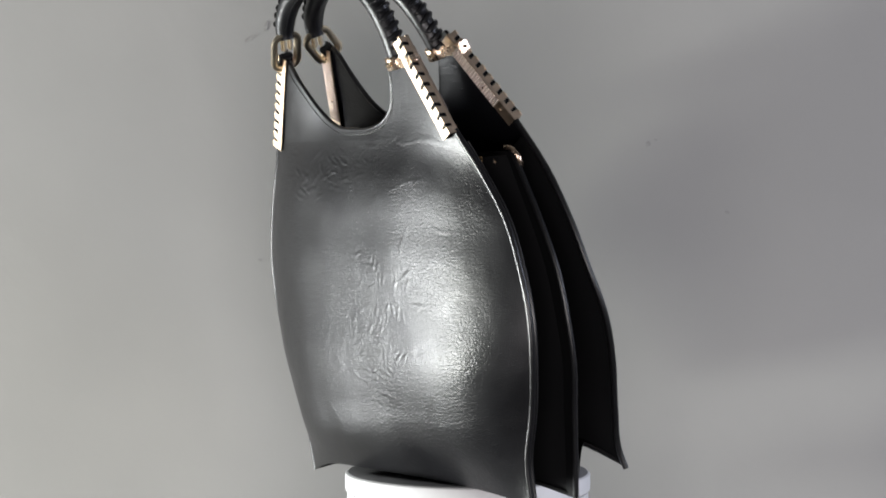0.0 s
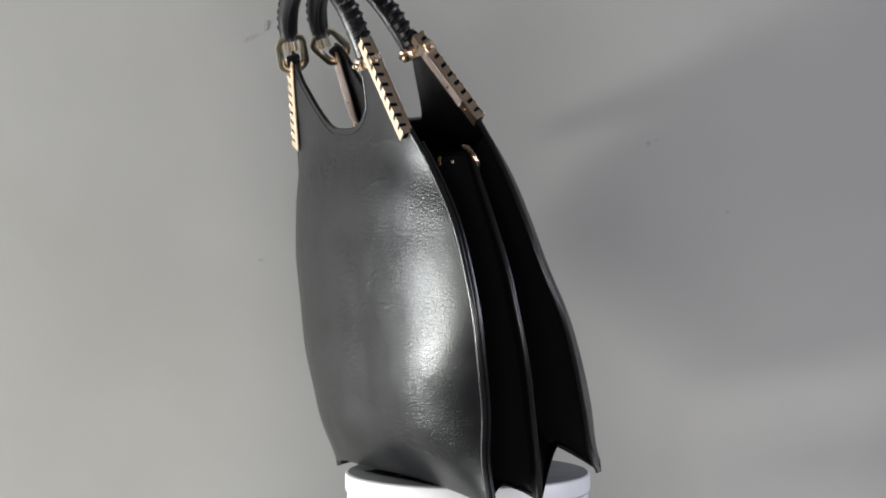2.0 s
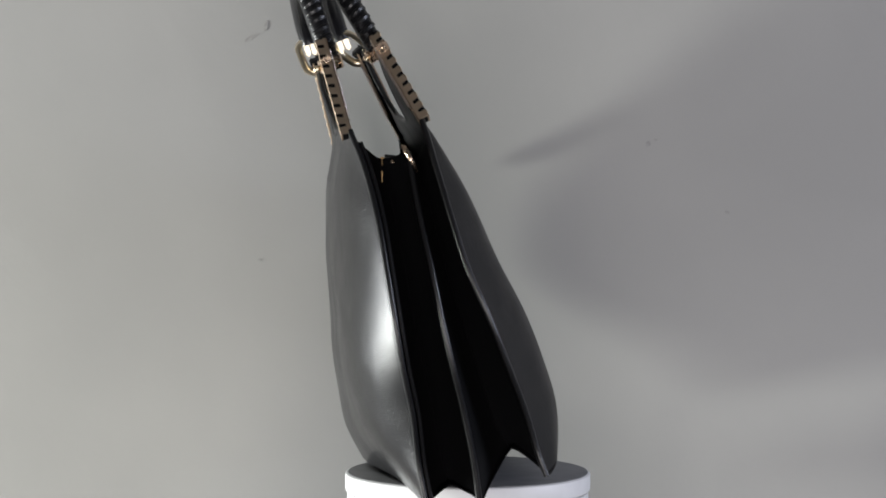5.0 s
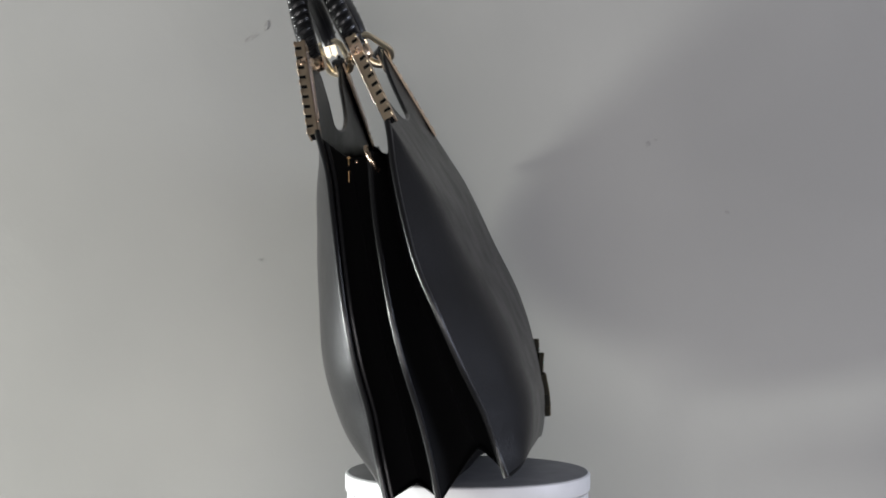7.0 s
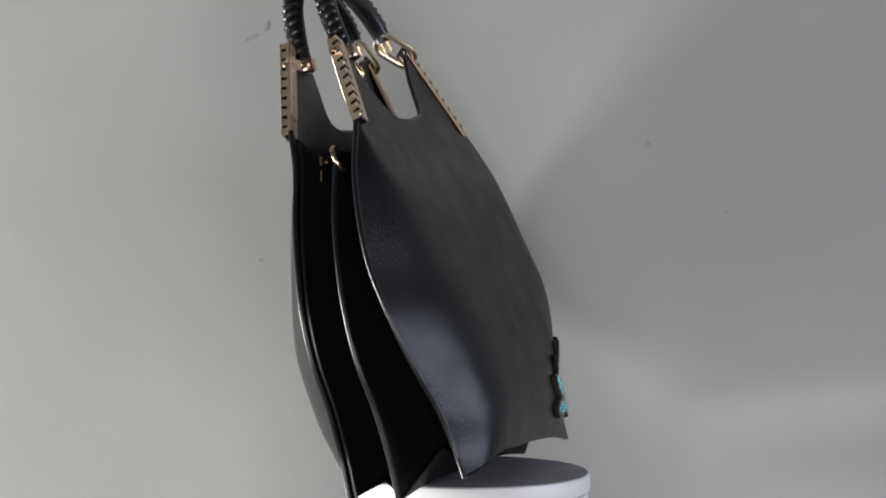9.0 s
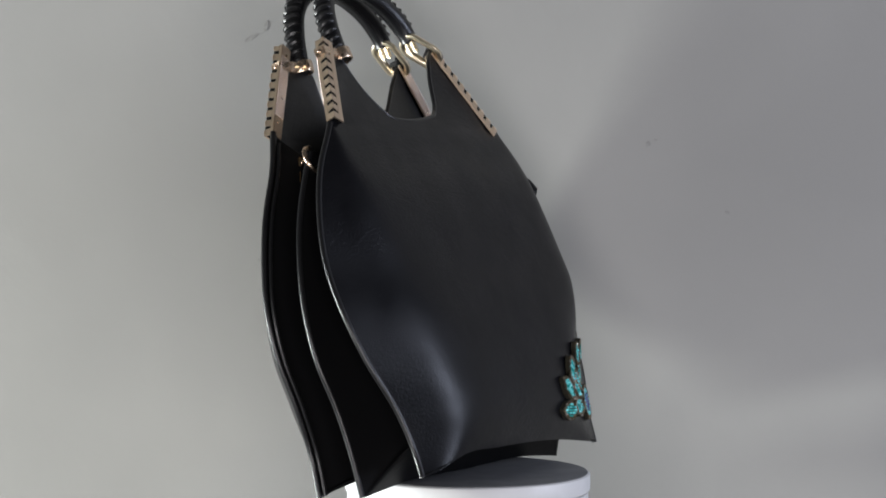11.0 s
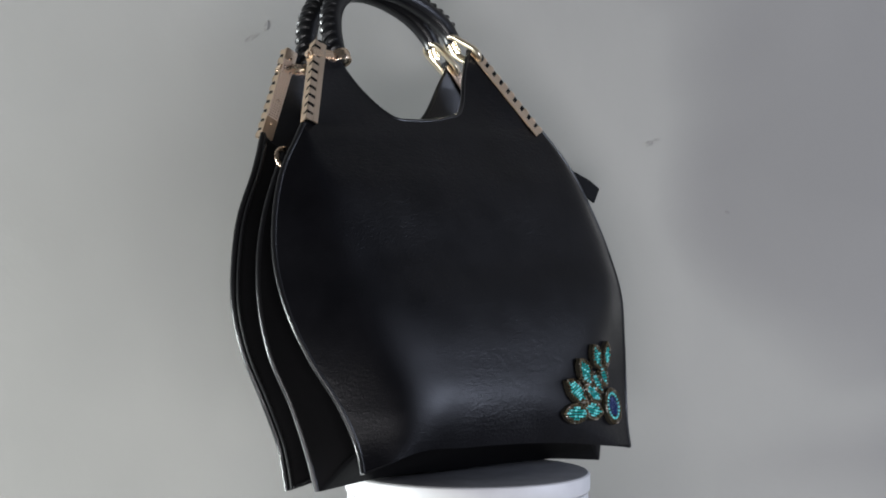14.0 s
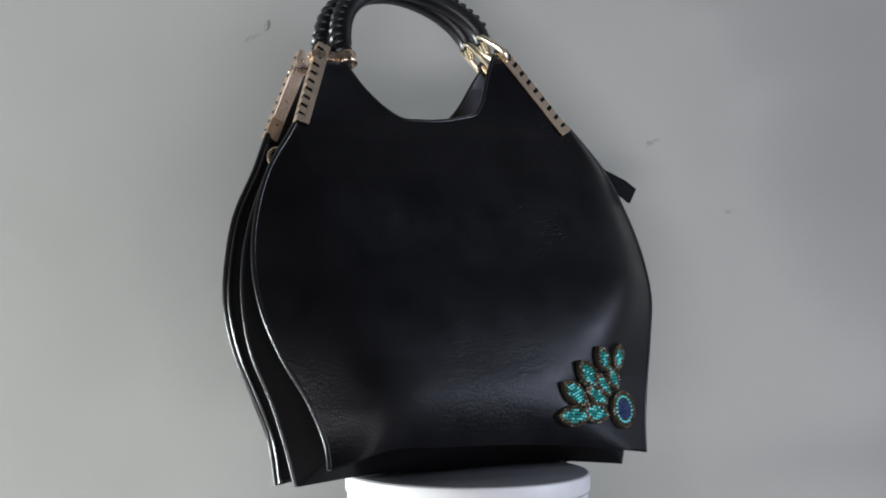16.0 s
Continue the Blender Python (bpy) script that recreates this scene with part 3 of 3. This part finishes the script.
ring_steps = 14
eyelet_rings = [(0.0009, 0.004), (0.0009, 0.0062), (0.0014, 0.0066), (0.0023, 0.0062), (0.0025, 0.0054), (0.0025, 0.0)]
EYELET = mesh_of("eyelet", [(r * math.cos(2 * math.pi * k / ring_steps), r * math.sin(2 * math.pi * k / ring_steps), z) for r, z in eyelet_rings for k in range(ring_steps)],
                 grid_faces(len(eyelet_rings), ring_steps, wrap=True), BRIGHT)
for key, plate in (("a", "an"), ("b", "bn")):
    path = HANDLES[key]
    d = path[2] - path[0]
    m = frame_of(path[0] + d.normalized() * 0.004, d, (1, 0, 0))
    r0, r1 = TUBE * 0.96, TUBE + 0.0016
    ringv = [(r * math.cos(2 * math.pi * k / 32), r * math.sin(2 * math.pi * k / 32), z) for r, z in
             ((r0, -0.0052), (r1 - 0.0005, -0.0054), (r1, -0.0048), (r1, 0.0048), (r1 - 0.0005, 0.0054), (r0, 0.0052)) for k in range(32)]
    band = (ringv, grid_faces(6, 32, wrap=True) + [(5 * 32 + k, 5 * 32 + (k + 1) % 32, (k + 1) % 32, k) for k in range(32)])
    pm, ps, plen = PLATES[plate]
    goal = m.inverted() @ (pm @ Vector((-0.002, ps * WIDE * 0.5, plen - 0.009)))
    reach = Vector((goal.x, goal.y, 0))
    arm = placed(box(TUBE, reach.length + 0.008, -0.0052, 0.0052, -0.0048, 0.0048, 0.0012), pose(0, 0, 0, 0, 0, math.degrees(math.atan2(goal.y, goal.x))))
    clamp = part("clamp", mesh_of("clamp", *join(band, arm), GOLD), bag, "rose gold handle clamp", m)
    turn3 = m.to_3x3().inverted()
    for side in (1, -1):
        spot = turn3 @ Vector((0.0050 + side * 0.0052, -0.0034 + side * 0.0074, 0))
        spot.z = -0.0010
        part("eyelet", EYELET, clamp, m=frame_of(spot, turn3 @ Vector((0.816, -0.578, 0)), (0, 0, 1)))
    far = reach.normalized() * (reach.length + 0.0085)
    part("screw", RIVET, clamp, m=Matrix.Translation(far) @ frame_of((0, 0, 0), reach, (0, 0, 1)))
for key, plate in (("a", "af"), ("b", "bf")):
    path = HANDLES[key]
    end, d = path[-1], (path[-1] - path[-4]).normalized()
    m, s, length = PLATES[plate]
    tip = m @ Vector((-0.006, s * WIDE * 0.5, length - 0.004))
    mid = (end + tip) / 2 + Vector((0, 0, -0.001))
    f = frame_of(mid, end - tip, (0, 1, 0))
    reach = (end - tip).length
    part("link", mesh_of("link", *rounded_ring(0.0112, max(0.0130, reach * 0.5 + 0.006), 0.0088, 0.0029, 1.3), BRIGHT), bag, "polished gold oblong link", f)
    g = frame_of(end, d, (0, 1, 0))
    part("link_tab", mesh_of("link_tab", *join(box(-0.0056, -0.0007, -0.0026, 0.0026, -0.005, 0.011, 0.0016), box(0.0007, 0.0056, -0.0026, 0.0026, -0.005, 0.011, 0.0016)), BRIGHT), bag, "rose gold strap tab", g)
    h = frame_of(tip, tip - mid, (0, 1, 0))
    part("horn_loop", mesh_of("horn_loop", *box(-0.0060, 0.0060, -0.0030, 0.0030, -0.008, 0.010, 0.0012), LEATHER), bag, "leather loop through the link", h)

# ---- closing ring, zip pull and zip end tab on the middle compartment
arc = [Vector((math.cos(a) * 0.0100, 0, math.sin(a) * 0.0110)) for a in np.linspace(-1.75, 1.75, 21)]
part("ring", mesh_of("ring", *tube(arc, 0.0021, 10), GOLD), bag, "rose gold eyelet ring", pose(.1550, -.0655, .2785, 28, 0, 0))
part("rivet", RIVET, bag, m=Matrix.Translation((.1500, -.0790, .2760)) @ pose(0, 0, 0, 0, 70, 0))
PULL = material("dark_gold", (0.30, 0.20, 0.10), 0.45, metal=1.0)
pull = part("zip_pull", mesh_of("zip_pull", *join(box(-0.0003, 0.0003, -0.0004, 0.0004, -0.030, -0.008, 0.0001),
                                                 rounded_ring(0.0018, 0.0034, 0.0015, 0.0004), box(-0.0012, 0.0012, -0.0012, 0.0012, 0.002, 0.004, 0.0004)), PULL), bag, "thin gold zip pull", pose(.141, -.0870, .2765))
tab = [Vector((-.166, -.052, .268)), Vector((-.182, -.047, .261)), Vector((-.197, -.042, .253)), Vector((-.208, -.040, .245))]
out = np.array([[tuple(q + Vector((-0.0036 * h, 0, 0.0068 * h))) for h in np.linspace(-1, 1, 5)] for i, q in enumerate(tab)])
inn = out.copy()
inn[..., 1] += 0.003
part("zip_end_tab", mesh_of("zip_end_tab", *shell(out, inn), GUSSET), bag, "black leather zip end tab")


# ---- beaded applique low on the back panel
def on_back(x, z, lift):
    """the pose of a small thing on the back panel, z axis outwards"""
    e = 0.004
    f = lambda a, b: Vector((a, float(PB.at(np.array(a), np.array(b))), b))
    p, dx, dz = f(x, z), f(x + e, z) - f(x - e, z), f(x, z + e) - f(x, z - e)
    n = dz.cross(dx).normalized()
    if n.y < 0:
        n = -n
    zx = dz.normalized()
    xx = zx.cross(n).normalized()
    return Matrix.Translation(p + n * lift) @ Matrix((xx, zx, n)).transposed().to_4x4()


BEADS = {}
for name, mat, r in (("teal", TEAL, 0.00120), ("blue", BLUE, 0.00130), ("aqua", AQUA, 0.00125), ("bronze", BRONZE, 0.0010), ("crystal", CLEAR, 0.0010)):
    BEADS[name] = mesh_of("bead", *lathe([(r * 0.45, -r * 0.8), (r, 0.0), (r * 0.80, r * 0.55), (r * 0.35, r * 0.85)], 8), mat)
applique = part("applique", mesh_of("applique", *lathe([(0.004, 0.0), (0.004, 0.0012), (0.003, 0.0016)], 16), FELT), bag, "peacock feather applique of teal and bronze beads", on_back(-0.110, 0.070, 0.0))
inverse = applique.matrix_basis.inverted()
rng = random.Random(4)
PETALS = [(-0.0684, 0.0514, -5, 0.0162, 0.0076, "teal"),
          (-0.0937, 0.0520, -10, 0.0150, 0.0076, "teal"),
          (-0.0714, 0.0705, -37, 0.0150, 0.0080, "teal"),
          (-0.0976, 0.0663, -29, 0.0123, 0.0068, "teal"),
          (-0.0890, 0.0868, -50, 0.0152, 0.0078, "teal"),
          (-0.1083, 0.0751, -54, 0.0108, 0.0066, "teal"),
          (-0.1092, 0.0995, -60, 0.0114, 0.0068, "teal"),
          (-0.1232, 0.0811, -59, 0.0108, 0.0066, "teal"),
          (-0.1302, 0.0997, -95, 0.0106, 0.0072, "teal"),
          (-0.1318, 0.0520, 84, 0.0152, 0.0146, "blue")]
for x, z, turn, a, b, kind in PETALS:
    base = on_back(x, z, 0.0002)
    ca, sa = math.cos(radians(turn)), math.sin(radians(turn))
    oval = kind == "blue"

    def outline(k, n, grow):
        t = 2 * math.pi * k / n
        pinch = 1.0 if oval else abs(math.sin(t)) ** 0.7
        return (a + grow) * math.cos(t), (b + grow) * math.sin(t) * pinch

    ring_pts = [outline(k, 28, 0.0020) for k in range(28)]
    verts = [(p[0] * ca - p[1] * sa, p[0] * sa + p[1] * ca, h) for h in (0.0, 0.0036) for p in ring_pts]
    faces = grid_faces(2, 28, wrap=True) + [tuple(range(28))[::-1], tuple(range(28, 56))]
    part("petal", mesh_of("petal", verts, faces, FELT), applique, m=inverse @ base)

    def bead(px, py, which, lift=0.0041):
        part("bead", BEADS[which], applique, m=inverse @ base @ Matrix.Translation((px * ca - py * sa, px * sa + py * ca, lift))
             @ pose(0, 0, 0, rng.uniform(-25, 25), rng.uniform(-25, 25), rng.uniform(0, 360)))

    for grow in (0.0010, -0.0010):
        count = int(math.pi * (a + b) / 0.0022)
        for k in range(count):
            px, py = outline(k, count, grow)
            bead(px, py, "crystal" if rng.random() < (0.16 if grow > 0 else 0.03) else "bronze")
    if oval:
        for k in range(20):
            bead((a - 0.0036) * math.cos(math.pi * k / 10), (b - 0.0036) * math.sin(math.pi * k / 10), "aqua")
    stepx, stepz = 0.0031, 0.0026
    for i in range(-8, 9):
        for j in range(-8, 9):
            ux, uz = (i + 0.5 * (j % 2)) * stepx, j * stepz
            px, py = ux, uz
            inset = 0.0060 if oval else 0.0014
            reach = (px / (a - inset)) ** 2
            q = reach + (py / (b - inset)) ** 2 if oval else reach + abs(py) / (b - inset)
            if q < 1.0:
                bead(px, py, "blue" if oval else "aqua" if rng.random() < 0.40 else "teal")

for _ in range(60):
    p, q = rng.sample(PETALS[:9], 2)
    if math.hypot(p[0] - q[0], p[1] - q[1]) > 0.040:
        continue
    f = rng.uniform(0.35, 0.65)
    part("bead", BEADS["crystal" if rng.random() < 0.35 else "bronze"], applique,
         m=inverse @ on_back(p[0] + (q[0] - p[0]) * f + rng.uniform(-.003, .003), p[1] + (q[1] - p[1]) * f + rng.uniform(-.003, .003), 0.0043))

# ---------------------------------------------------------------- marks on the wall
def scuff(x, z, w, h, turn):
    n = 14
    top = [(w * math.cos(2 * math.pi * k / n) * rng.uniform(0.6, 1.2), 0.0, h * math.sin(2 * math.pi * k / n) * rng.uniform(0.6, 1.2)) for k in range(n)]
    verts = [(p[0], y, p[2]) for y in (0.0, -0.0006) for p in top]
    faces = grid_faces(2, n, wrap=True) + [tuple(range(n))[::-1], tuple(range(n, 2 * n))]
    ob = new("scuff_mark", mesh_of("scuff_mark", verts, faces, SCUFF, smooth=False))
    ob.matrix_world = pose(x, WALL_Y, z, 0, turn, 0)
    tagged(ob, "small darker scuff on the grey wall", "scuff mark", group="scuffs on the wall")


scuff(.2587, .2289, .0030, .0016, 20)
scuff(.1796, .2972, .0026, .0030, 35)
scuff(.1874, .3012, .0018, .0010, 0)
scuff(-.2011, .4144, .0026, .0060, 20)
scuff(-.2167, .4027, .0080, .0022, -30)
scuff(-.2079, .1811, .0024, .0014, 10)


def motions():
    """the bag and the turntable's top turn together, clockwise from above"""
    turn = [(0.0, 0.0), (4.0, 23.264), (8.0, 46.348), (12.0, 69.802), (16.0, 93.874)]
    walk(bag, [(t, pose(0, 0, 0.0012, 0, 0, -54.69 - a)) for t, a in turn])
    walk(disc, [(t, pose(0, 0, 0, 0, 0, -a)) for t, a in turn])


motions()
